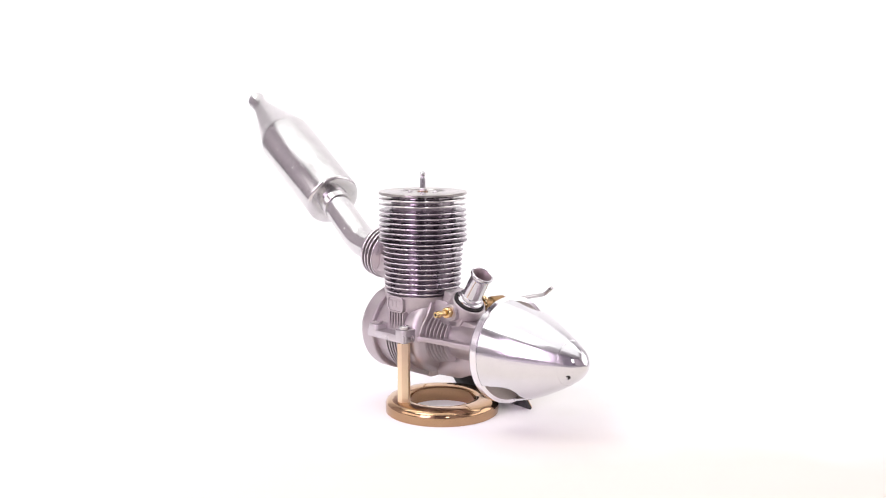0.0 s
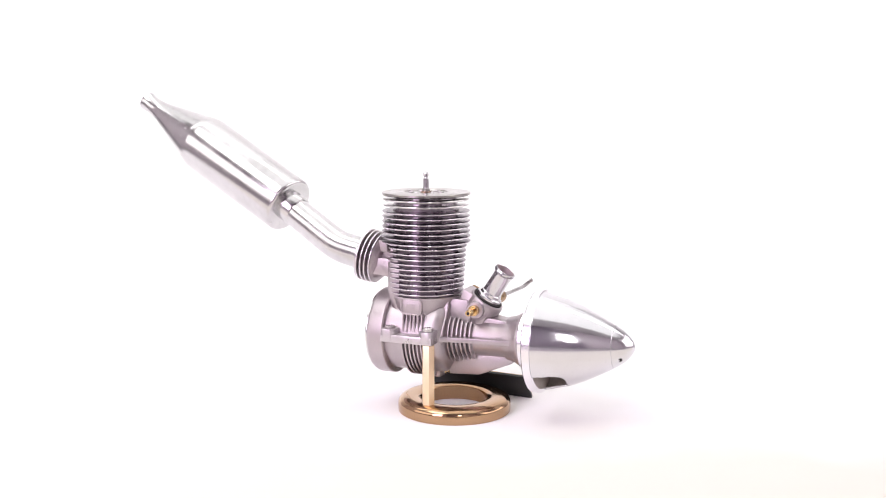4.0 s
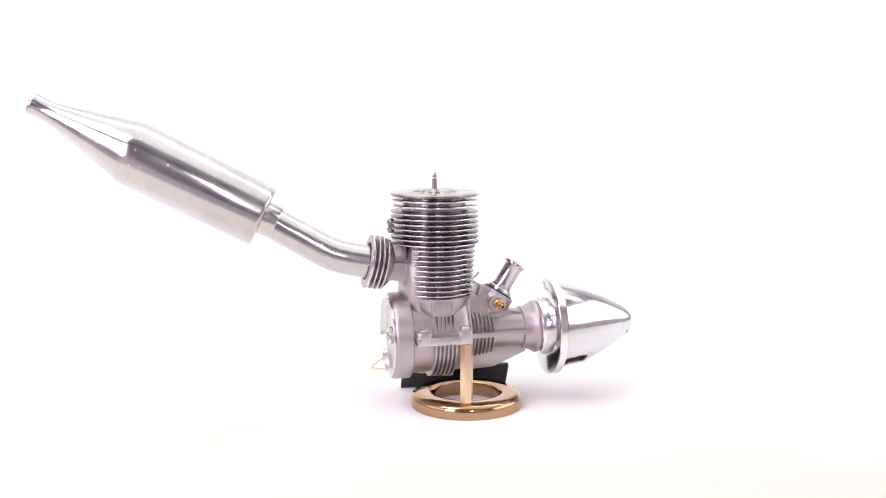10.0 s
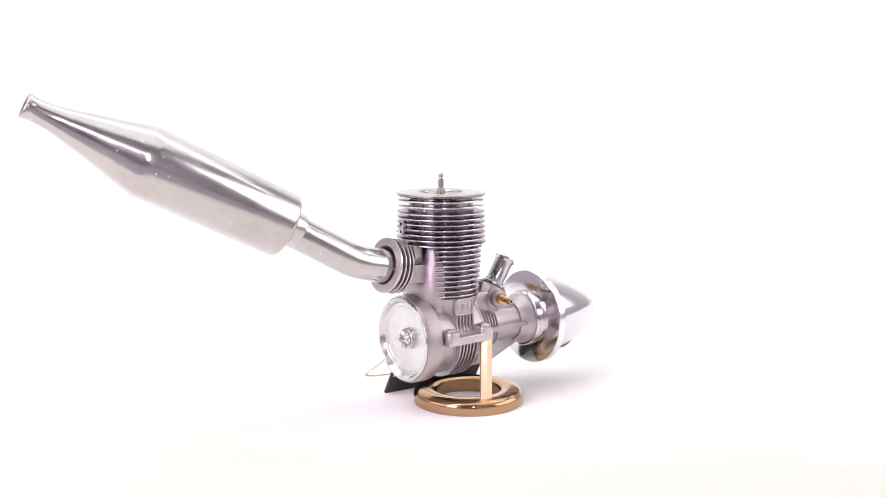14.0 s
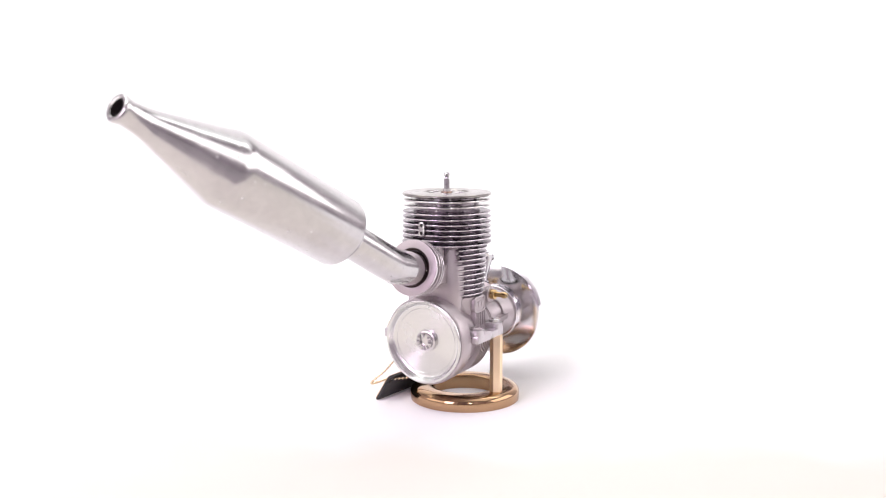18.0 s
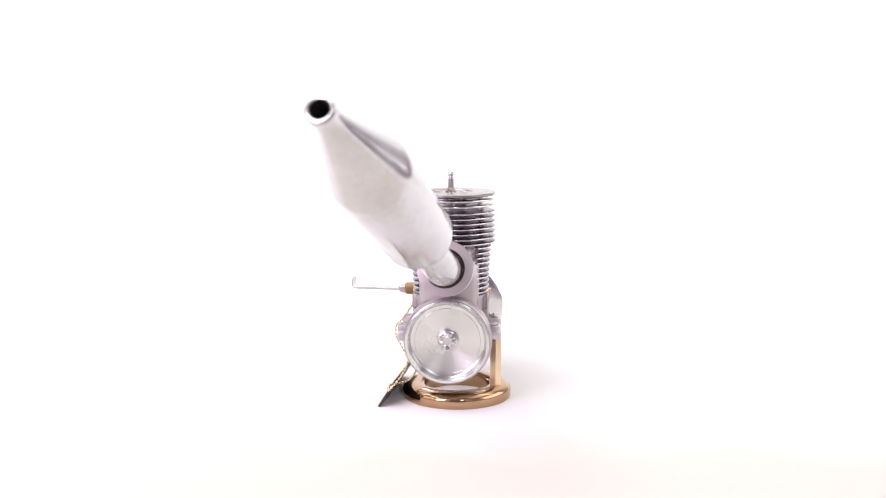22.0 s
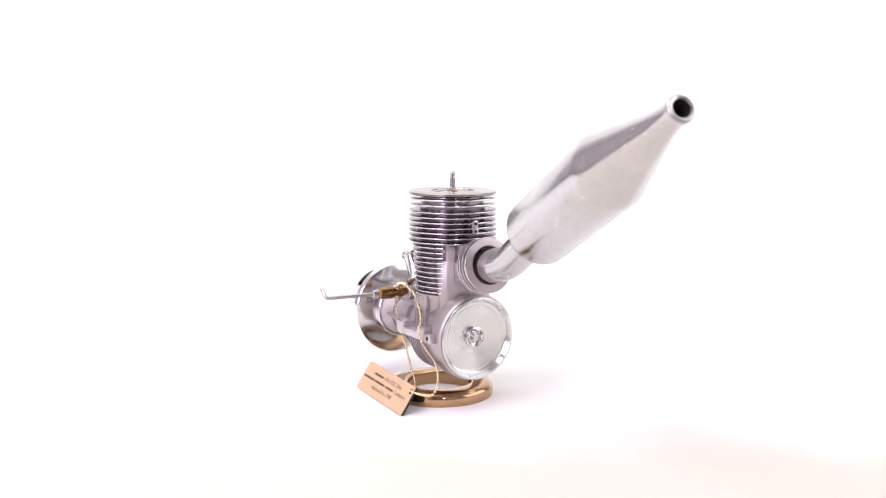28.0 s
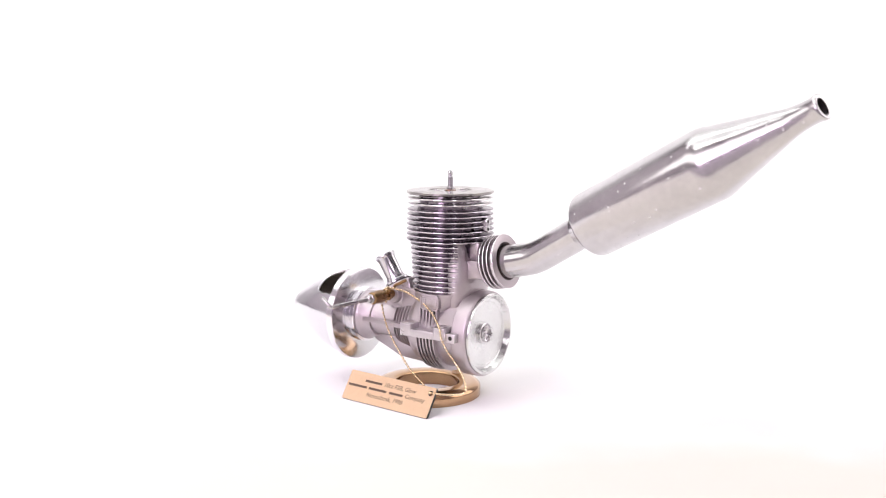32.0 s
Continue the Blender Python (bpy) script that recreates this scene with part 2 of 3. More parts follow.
def rounded_rect(w, h, r, n=5):
    pts = []
    for cx, cy, a0 in ((w - r, h - r, 0), (-w + r, h - r, 90), (-w + r, -h + r, 180), (w - r, -h + r, 270)):
        pts += [(cx + r * math.cos(radians(a0 + 90 * k / n)), cy + r * math.sin(radians(a0 + 90 * k / n))) for k in range(n + 1)]
    return pts


# ---- the studio: white sweep and plain walls ----
def build_studio():
    bm = bmesh.new()
    prof = [(-0.27, -0.019), (-0.27, 0.0), (0.75, 0.0)]
    prof += [(0.75 + 0.35 * math.sin(a), 0.35 - 0.35 * math.cos(a)) for a in [radians(10 * k) for k in range(1, 10)]]
    prof += [(1.1, 1.7)]
    rows = [[bm.verts.new((x, y, z)) for x in (-0.8, -0.4, 0, 0.4, 0.8)] for y, z in prof]
    for a, b in zip(rows, rows[1:]):
        for k in range(4):
            bm.faces.new((a[k], a[k + 1], b[k + 1], b[k]))
    me = bpy.data.meshes.new("backdrop")
    for f in bm.faces:
        f.smooth = True
    bmesh.ops.recalc_face_normals(bm, faces=bm.faces)
    bm.to_mesh(me), bm.free()
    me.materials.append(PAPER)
    tagged(new("backdrop", me), "seamless white paper sweep under and behind the engine", "backdrop", kind="structure")
    for name, x0, x1, y0, y1, z0, z1 in (("floor", -1.8, 1.8, -1.8, 1.2, -0.1, -0.02), ("wall_west", -1.8, -1.704, -1.7, 1.2, 0, 1.7), ("wall_east", 1.704, 1.8, -1.7, 1.2, 0, 1.7),
                                         ("wall_south", -0.5, 0.5, -1.8, -1.704, 0, 1.7), ("wall_southwest", -1.8, -0.504, -1.8, -1.704, 0, 1.7), ("wall_southeast", 0.504, 1.8, -1.8, -1.704, 0, 1.7), ("wall_north", -1.8, 1.8, 1.204, 1.3, 0, 1.7), ("ceiling", -1.8, 1.8, -1.8, 1.3, 1.704, 1.8)):
        b = box(x0, x1, y0, y1, z0, z1, 0)
        me = bpy.data.meshes.new(name)
        b.to_mesh(me), b.free()
        me.materials.append({"floor": TABLE, "wall_south": WALL, "wall_southwest": FRONT, "wall_southeast": FRONT, "wall_west": SIDE, "wall_east": SIDE}.get(name, TENT))
        tagged(new(name, me), "dark mauve table top under the paper sweep" if name == "floor" else "dark mauve opening in the front of the studio" if name == "wall_south" else "plain pale fabric side of the studio", "floor" if name == "floor" else "wall", kind="structure")


build_studio()

# ---- the engine ----
engine = thing("model_engine", "grey cast aluminium model engine with polished spinner and exhaust pipe", "model engine")
AX = 38.0  # height of the shaft
SHAFT = Matrix.Translation((0, 0, AX - 0.15)) @ Matrix.Rotation(radians(-0.75), 4, "Y")  # the shaft points up a little


def build_cylinder():
    cyl = part("cylinder", lathe([(57, 0), (57, 16.5), (100.5, 16.5), (100.5, 0)], at_z(0, 0), 48), FINSHADE, engine, "finned cylinder barrel, coloured dark for the shade between its fins", pivot=Matrix.Identity(4))
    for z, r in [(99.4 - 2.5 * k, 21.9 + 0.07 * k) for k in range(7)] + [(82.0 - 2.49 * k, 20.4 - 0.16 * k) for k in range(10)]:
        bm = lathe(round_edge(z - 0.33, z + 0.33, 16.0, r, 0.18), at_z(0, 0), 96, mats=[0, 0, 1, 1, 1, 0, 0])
        for v in bm.verts if z < 83 else ():
            if v.co.x < -14.6:
                v.co.xy *= 16.0 / v.co.xy.length  # the lower fins run out into the port
            elif abs(abs(math.degrees(math.atan2(v.co.y, v.co.x))) - 57) < 3.9 and v.co.xy.length > 17:
                v.co.xy *= (v.co.xy.length - 0.5) / v.co.xy.length  # a shallow seam down each side towards the front
        part("cooling_fin", bm, (FINSHADE, FINRIM), cyl, "thin round cooling fin with bright turned rim", pivot=Matrix.Identity(4))
    # figure-of-eight lug clipped to the rear of the upper fins
    plate = prism([(1.2 + y, 92.6 + z) for y, z in rounded_rect(1.55, 3.6, 1.5)], -23.4, -20.5, "x", 0.2)
    part("eyelet_plate", plate, BRIGHT, cyl, "small bright eyelet plate with two holes")
    # Two near-black discs on the uncut plate paint the shade of its holes.
    for zc in (90.7, 94.5):
        part("eyelet_hole_disc", lathe([(-23.45, 0.0), (-23.45, 0.85), (-22.5, 0.85)], Matrix.Translation((0, 1.2, zc)), 16), HOLE_SHADE, cyl)
    # exhaust port block
    half = [(-4.0, 13.0), (-11.0, 14.9), (-13.8, 13.9), (-15.6, 11.8), (-17.0, 8.6), (-17.8, 4.5)]
    plan = half + [(x, -y) for x, y in reversed(half)]
    b = bmesh.new()
    rings = [[b.verts.new((x * k, y * k, z)) for x, y in plan] for z, k in ((42.0, 0.84), (50.0, 0.91), (56.5, 0.975), (59.0, 0.995), (73.6, 1.0), (76.4, 0.88), (82.9, 0.86), (83.3, 0.85))]
    for p_, q_ in zip(rings, rings[1:]):
        for k in range(len(plan)):
            b.faces.new((p_[k], p_[(k + 1) % len(plan)], q_[(k + 1) % len(plan)], q_[k]))
    b.faces.new(rings[0]), b.faces.new(rings[-1])
    port = part("exhaust_port", b, CAST, engine, "cast exhaust port with a square duct and clamp flange", angle=50)
    d = Vector((-0.98, 0, 0.19)).normalized()
    o = Vector((-29.4, 0.3, 74.7))
    duct = prism([(-11.0, 65.2), (-22.0, 66.8), (-27.0, 66.9), (-27.0, 77.4), (-22.8, 75.5), (-18.5, 75.6), (-11.0, 73.6)], -9.1, 9.1, "y", 0.5)
    part("exhaust_duct", duct, CAST, port, "square cast duct leading to the clamp flange")
    for s_ in (-1, 1):
        part("duct_rib", prism([(-17.6, 78.5), (-21.5, 78.7), (-22.6, 84.3), (-17.6, 84.3)], min(s_ * 5.2, s_ * 8.2), max(s_ * 5.2, s_ * 8.2), "y", 0.4), CAST, port)
    part("duct_core", prism([(-14.0, 73.0), (-26.0, 75.0), (-25.4, 84.0), (-14.0, 83.2)], -5.6, 5.6, "y", 0.5), CAST, port)
    funnel = lathe([(-7.4, 4.0), (-7.2, 9.0), (-6.2, 10.4), (-4.6, 12.1), (-3.6, 12.8), (-3.6, 4.0)], axis_frame(o, d), 64)
    part("flange_funnel", funnel, CAST, port)
    fr = axis_frame(o, d)
    part("flange_core", lathe([(-5.5, 0), (-5.5, 10.3), (2.6, 10.3), (2.6, 8.2), (1.0, 7.0)], fr, 48), FINSHADE, port)
    for k in range(4):
        x = -4.0 + 2.35 * k
        part("flange_fin", lathe(round_edge(x, x + (0.9 if k < 3 else 1.6), 10.0 if k < 3 else 9.5, 13.4 - (0.4 if k == 0 else 0), 0.3), fr, 64, mats=[0, 0, 1, 1, 1, 0, 0]), (CAST, FINRIM), port, "thin disc of the exhaust clamp flange")
    part("seal_ring", lathe([(3.3 + 1.2 * math.sin(a), 9.5 + 1.2 * math.cos(a)) for a in [2 * math.pi * k / 12 for k in range(12)]], fr, 48, closed=True), SEAL, port, "dark brown rubber exhaust seal ring")


def build_head():
    head = part("cylinder_head", lathe([(100.4, 0), (100.4, 15.8), (106.5, 15.8), (106.5, 0)], at_z(0, 0), 64), HEADGAP, engine, "bright turned aluminium cylinder head")
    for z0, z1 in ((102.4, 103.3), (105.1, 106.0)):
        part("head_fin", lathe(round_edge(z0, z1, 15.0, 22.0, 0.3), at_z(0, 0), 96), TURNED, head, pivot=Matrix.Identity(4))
    top = [(107.4, 15.0), (107.4, 21.6), (107.7, 22.1), (108.6, 22.1), (108.9, 21.8), (109.0, 11.2), (108.6, 10.9), (108.5, 3.0), (106.4, 3.0), (106.4, 15.0)]
    part("head_cap", lathe(top, at_z(0, 0), 96), SPUN_Z, head, "top disc of the head with turned face", pivot=Matrix.Identity(4))
    for k in range(6):
        a = radians(60 * k + 12)
        x, y = 7.6 * math.cos(a), 7.6 * math.sin(a)
        b = lathe([(108.4, 0), (108.4, 1.4), (108.85, 1.4), (108.95, 1.2), (108.95, 0.75), (108.75, 0.7), (108.75, 0)], at_z(x, y), 16)
        part("head_screw", b, BRIGHT, head, "small socket head screw")
    plug = part("glow_plug", lathe([(108.3, 0), (108.3, 2.0), (110.2, 2.0), (110.4, 1.8), (110.4, 0)], at_z(0, 0), 6), STEEL, engine, "slim steel glow plug with round tip")
    part("copper_washer", lathe([(108.4, 1.5), (108.4, 2.7), (109.2, 2.7), (109.2, 1.5)], at_z(0, 0), 32), COPPER, plug)
    part("terminal", lathe([(110.3, 0), (110.3, 1.45), (115.4, 1.45), (115.8, 1.05), (116.4, 1.0), (116.8, 1.5), (117.7, 1.65), (118.5, 1.2), (118.9, 0)], at_z(0, 0), 20), CHROME, plug)


def build_crankcase():
    case = part("crankcase", lathe([(-13, 0), (-13, 10), (-15.2, 19.2), (10.5, 19.2), (12.6, 18.8), (14.0, 17.8), (15.0, 16.2), (15.8, 13.8), (17.0, 12.2), (19.5, 11.0), (26, 10.2), (26, 0)], SHAFT, 72), CAST, engine, "bead blasted grey cast crankcase")
    part("rear_drum", lathe([(-23.2, 19.9), (-23.2, 20.9), (-22.4, 21.5), (-21.5, 21.7), (-15.0, 21.7), (-14.4, 21.1), (-14.4, 18)], SHAFT, 96), CAST, case)
    # barrel base, narrowing downwards to the ribs
    b = bmesh.new()
    rings = [[b.verts.new((0.4 * (58 - z) / 18 + rx * math.cos(2 * math.pi * k / 72), ry * math.sin(2 * math.pi * k / 72), z)) for k in range(72)]
             for z, rx, ry in ((39.0, 5.6, 16.8), (43.5, 6.6, 17.0), (46.0, 8.2, 17.2), (48.5, 11.2, 17.5), (51.0, 14.2, 17.7), (53.5, 16.4, 17.8), (56.0, 17.7, 17.9), (57.4, 18.4, 18.4), (58.2, 18.4, 18.4))]
    for p_, q_ in zip(rings, rings[1:]):
        for k in range(72):
            b.faces.new((p_[k], p_[(k + 1) % 72], q_[(k + 1) % 72], q_[k]))
    b.faces.new(rings[0]), b.faces.new(rings[-1])
    part("barrel_base", b, CAST, case, "tapering barrel foot between the crankcase cheeks", angle=50)
    for s in (-1, 1):
        # badge and the ribs under it
        shield = [(x, 54 + z) for x, z in rounded_rect(5.6, 4.0, 2.2)]
        badge = part("badge", prism(shield, s * 15.5, s * 18.5, "y", 0.3), CAST, case, "raised oval maker's badge cast into the side")
        edge = [Vector((x, s * 18.5, 54 + z)) for x, z in rounded_rect(5.3, 3.7, 2.0)]
        part("badge_rim", tube(edge + edge[:2], 0.5, 8), CAST, badge)
        for k, w in enumerate((1.4, 1.4, 1.4)):
            xx = -3.3 + 3.3 * k
            part("badge_mark", prism([(xx - 1.1, 52.4), (xx + 1.1, 52.4), (xx + 1.1, 55.8), (xx - 1.1, 55.8)], s * 18.3, s * 18.7, "y", 0.15), CAST, badge)
        for k in range(6):
            x = -4.3 + 2.0 * k
            part("upper_rib", prism([(x - 0.45, 40.5), (x + 0.45, 40.5), (x + 0.4, 50.4), (x - 0.4, 50.4)], s * 15, s * 18.9, "y", 0.25), CAST, case)
        # mounting lug: beam with two bosses
        lug = part("mounting_lug", box(-14.0, 13.6, min(s * 14, s * 25.2), max(s * 14, s * 25.2), 36.9, 40.8, 0.5), MILLED, case, "flat milled mounting lug with raised bosses")
        for x in (-10.0, 10.3):
            part("boss", prism([(x - 0.15 + a, s * 20.95 + c) for a, c in rounded_rect(3.75, 4.45, 2.4 if s < 0 else 1.2, 6)], 37.3, 43.4, "z", 0.4), MILLED, lug)
            tall = 1.7 if x > 0 and s < 0 else 1.0 if s < 0 else 0.35
            b = lathe([(43.5, 0), (43.5, 2.7), (43.5 + tall - 0.3, 2.7), (43.5 + tall, 2.4), (43.5 + tall, 1.3), (43.5 + tall - 0.6, 1.2), (43.5 + tall - 0.6, 0)], at_z(x, s * 21.6), 24)
            part("lug_bolt", b, BRIGHT if tall > 1.5 else CAST, lug, "round socket head bolt")
        # side rail along the nose
        rail = [(12.5, s * 6), (12.5, s * 18.0), (15.0, s * 17.0), (18, s * 15.6), (30, s * 13.6), (50, s * 11.4), (50, s * 6)]
        part("side_rail", prism(rail, 37.2, 39.7, "z", 0.35), CAST, case)
    for k in range(6):
        x, r = 17.4 + 2.1 * k, 14.2 - 0.45 * k
        hoop = [(x - 0.42, 8.5), (x - 0.36, r - 0.3), (x - 0.2, r), (x + 0.2, r), (x + 0.36, r - 0.3), (x + 0.42, 8.5)]
        part("nose_rib", lathe(hoop, SHAFT, 72, skip=lambda i, a, k=k: math.sin(a) > 0.78 - 0.02 * k or math.sin(a) < -0.9), CAST, case)
    for k in range(6):
        x = -4.0 + 2.05 * k
        part("lower_rib", lathe([(x - 0.45, 18), (x - 0.4, 21.6), (x + 0.4, 21.6), (x + 0.45, 18)], SHAFT, 72, skip=lambda i, a: math.sin(a) > 0.12), CAST, case)
    part("sump_pad", box(3, 9, -3, 3, 15.7, 20, 0.5), CAST, case)
    part("nose", lathe([(15, 14.5), (17.5, 11.5), (20, 10.2), (26, 9.6), (44.0, 9.5), (44.5, 9.7), (44.7, 10.7), (46.5, 11.0), (48.8, 11.7), (50.6, 12.7), (51.4, 13.2), (52.3, 13.3), (52.6, 13.0), (52.6, 0)], SHAFT, 64), CAST, case, "tapering cast nose of the crankcase")
    side = [(16.6, 36.6), (16.4, 41.0), (14.6, 45.0), (11.8, 48.6), (9.4, 53.0), (8.4, 57.6)]
    part("front_web", prism(side + [(-y, z) for y, z in reversed(side)], 12.6, 15.8, "x", 0.5), CAST, case, "flat arched web between barrel and nose")
    part("intake_web", prism([(11, 44), (27, 44), (25, 57.2), (11, 57.4)], -6.8, 6.8, "y", 0.8), CAST, case)
    part("nose_ridge", prism([(24, 40), (44.6, 43), (44.6, 47.4), (38, 48.6), (24, 49.3)], -5.2, 5.2, "y", 0.8), CAST, case)
    part("gusset", prism([(14, 18.2), (30, 19.2), (47, 26.4), (47, 31), (14, 31)], -3.2, 3.2, "y", 0.5), CAST, case)
    part("rear_tab", box(-19.4, -13.6, 21.5, 25.0, 36.6, 41.2, 0.5), MILLED, case)
    # Near-black disc on the tab, painted shade in place of a drilled hole.
    part("tab_hole_disc", lathe([(0.06, 0), (0.06, 1.1), (-1, 1.1)], axis_frame((-16.9, 25.0, 39.0), (0, 1, 0)), 20), HOLE_SHADE, case)
    # rear cover
    cover = part("backplate", lathe([(-23.1, 20.0), (-23.3, 20.5), (-23.9, 20.6), (-24.3, 20.45), (-24.4, 20.2), (-24.4, 19.4), (-24.2, 19.2), (-22.2, 18.3), (-21.7, 18.0), (-21.5, 17.6), (-21.35, 16.3), (-21.2, 16.15), (-21.3, 16.0), (-19.9, 5.6), (-19.9, 0)], None, 96), SPUN, engine, "bright spun aluminium rear cover with a dished face", pivot=SHAFT)
    for name, prof, n, mat, label in (("hub", [(-19.8, 5.3), (-21.4, 5.2), (-21.6, 4.9), (-21.6, 0)], 48, BRIGHT, ""),
                                      ("nut", [(-21.5, 0), (-21.5, 4.3), (-23.3, 4.3), (-23.6, 4.0), (-23.6, 2.3), (-22.2, 2.2), (-22.2, 0)], 32, BRIGHT, "bright castellated centre nut")):
        bm = lathe(prof, SHAFT, n)
        if name == "nut":
            for v in bm.verts:
                a = math.atan2(v.co.z - AX, v.co.y)
                if v.co.x < -22.8 and math.hypot(v.co.y, v.co.z - AX) > 2 and math.cos(8 * a) > 0.2:
                    v.co.x += 1.0
        ob = part(name, bm, mat, engine, label)
        ob.parent = cover
        ob.matrix_parent_inverse = cover.matrix_basis.inverted()


def build_carburettor():
    d = Vector((8.4, 0, 13.4)).normalized()
    o = Vector((30.2, 0, 52.8))
    fr = axis_frame(o, d)
    carb = part("carburettor", lathe([(-15, 2.5), (-12, 3.6), (-3.5, 7.6), (-0.6, 8.0), (0.4, 8.7), (4.4, 8.8), (5.2, 8.5), (5.4, 7.9), (5.0, 7.7), (5.0, 0)], fr, 48), CAST, engine, "cast carburettor with chrome venturi")
    part("throttle_barrel", lathe([(-10.3, 0), (-10.3, 3.9), (-9.9, 4.3), (9.9, 4.3), (10.3, 3.9), (10.3, 0)], Matrix.Translation((30.0, 0, 53.0)) @ Matrix.Rotation(radians(90), 4, "Z"), 32), CAST, carb)
    part("intake_tower", prism([(19.0, 52.0), (22.2, 62.6), (27.5, 60.0), (36.2, 54.4), (35.0, 49.6), (31.5, 44.0), (26.0, 42.0)], -6.2, 6.2, "y", 0.9), CAST, carb)
    part("gasket", lathe([(5.0, 0), (5.0, 7.5), (6.1, 7.5), (6.1, 0)], fr, 40), RUBBER, carb, "black gasket under the venturi")
    prof = [(6.1, 6.6), (7.3, 6.6), (7.7, 6.3), (8.0, 5.4), (9.3, 5.3), (9.6, 4.75), (20.0, 4.75), (20.6, 5.1), (21.3, 5.6), (22.3, 5.6), (22.7, 5.4), (22.8, 5.1), (22.7, 4.8), (22.5, 4.65)]
    part("venturi", lathe(prof, fr, 48), CHROME, carb, "flared chrome venturi stack")
    part("venturi_bore", lathe([(22.5, 4.65), (21.0, 4.05), (19.2, 3.85), (10, 3.4), (9.5, 0)], fr, 48), BORE, carb)
    part("fuel_nipple", lathe([(-9.8, 0), (-9.8, 2.6), (-12.6, 2.6), (-12.9, 2.3), (-12.9, 1.4), (-16.4, 1.3), (-16.8, 1.75), (-17.6, 1.75), (-19.2, 1.35), (-19.2, 0.75), (-16, 0.7), (-16, 0)],
         Matrix.Translation((30.0, 0, 53.2)) @ Matrix.Rotation(radians(90), 4, "Z"), 24), NIPPLE, carb, "small brass fuel nipple")
    part("nipple_bore", lathe([(-19.15, 0), (-19.15, 0.8)], Matrix.Translation((30.0, 0, 53.2)) @ Matrix.Rotation(radians(90), 4, "Z"), 16), HOLE_SHADE, carb)
    nd = axis_frame((30.0, 9.5, 54.0), Vector((0.6, 20.5, -0.3)))
    needle = part("needle_valve", lathe([(0, 0), (0, 2.4), (3.2, 2.4), (3.4, 3.2), (5.6, 3.2), (5.8, 2.5), (8.2, 2.5), (8.6, 3.3), (9.6, 3.5), (16.6, 3.2), (17.2, 2.6), (17.2, 0)], nd, 12), BRASS, engine, "brass needle valve with bent steel wire")
    part("needle_collar", lathe([(17.0, 0), (17.0, 2.5), (18.2, 2.5), (18.4, 2.1), (20.0, 2.1), (20.6, 1.4), (20.8, 0)], nd, 20), STEEL, needle)
    path = spline([(30.5, 29.5, 53.7), (31.3, 38, 53.7), (32.2, 48, 53.7), (32.6, 53.4, 53.7), (33.3, 55.0, 54.2), (35.3, 55.4, 55.9), (37.9, 55.4, 58.0)], 36)
    part("needle_wire", tube(path, 1.05, 12), STEEL, needle, "bent steel needle wire")
    part("fuel_pipe_union", tube(spline([(30, 8, 56.5), (28, 9.5, 58.5), (25, 9, 60), (22, 8.4, 61.5)], 16), 0.8, 10), BRASS, carb)


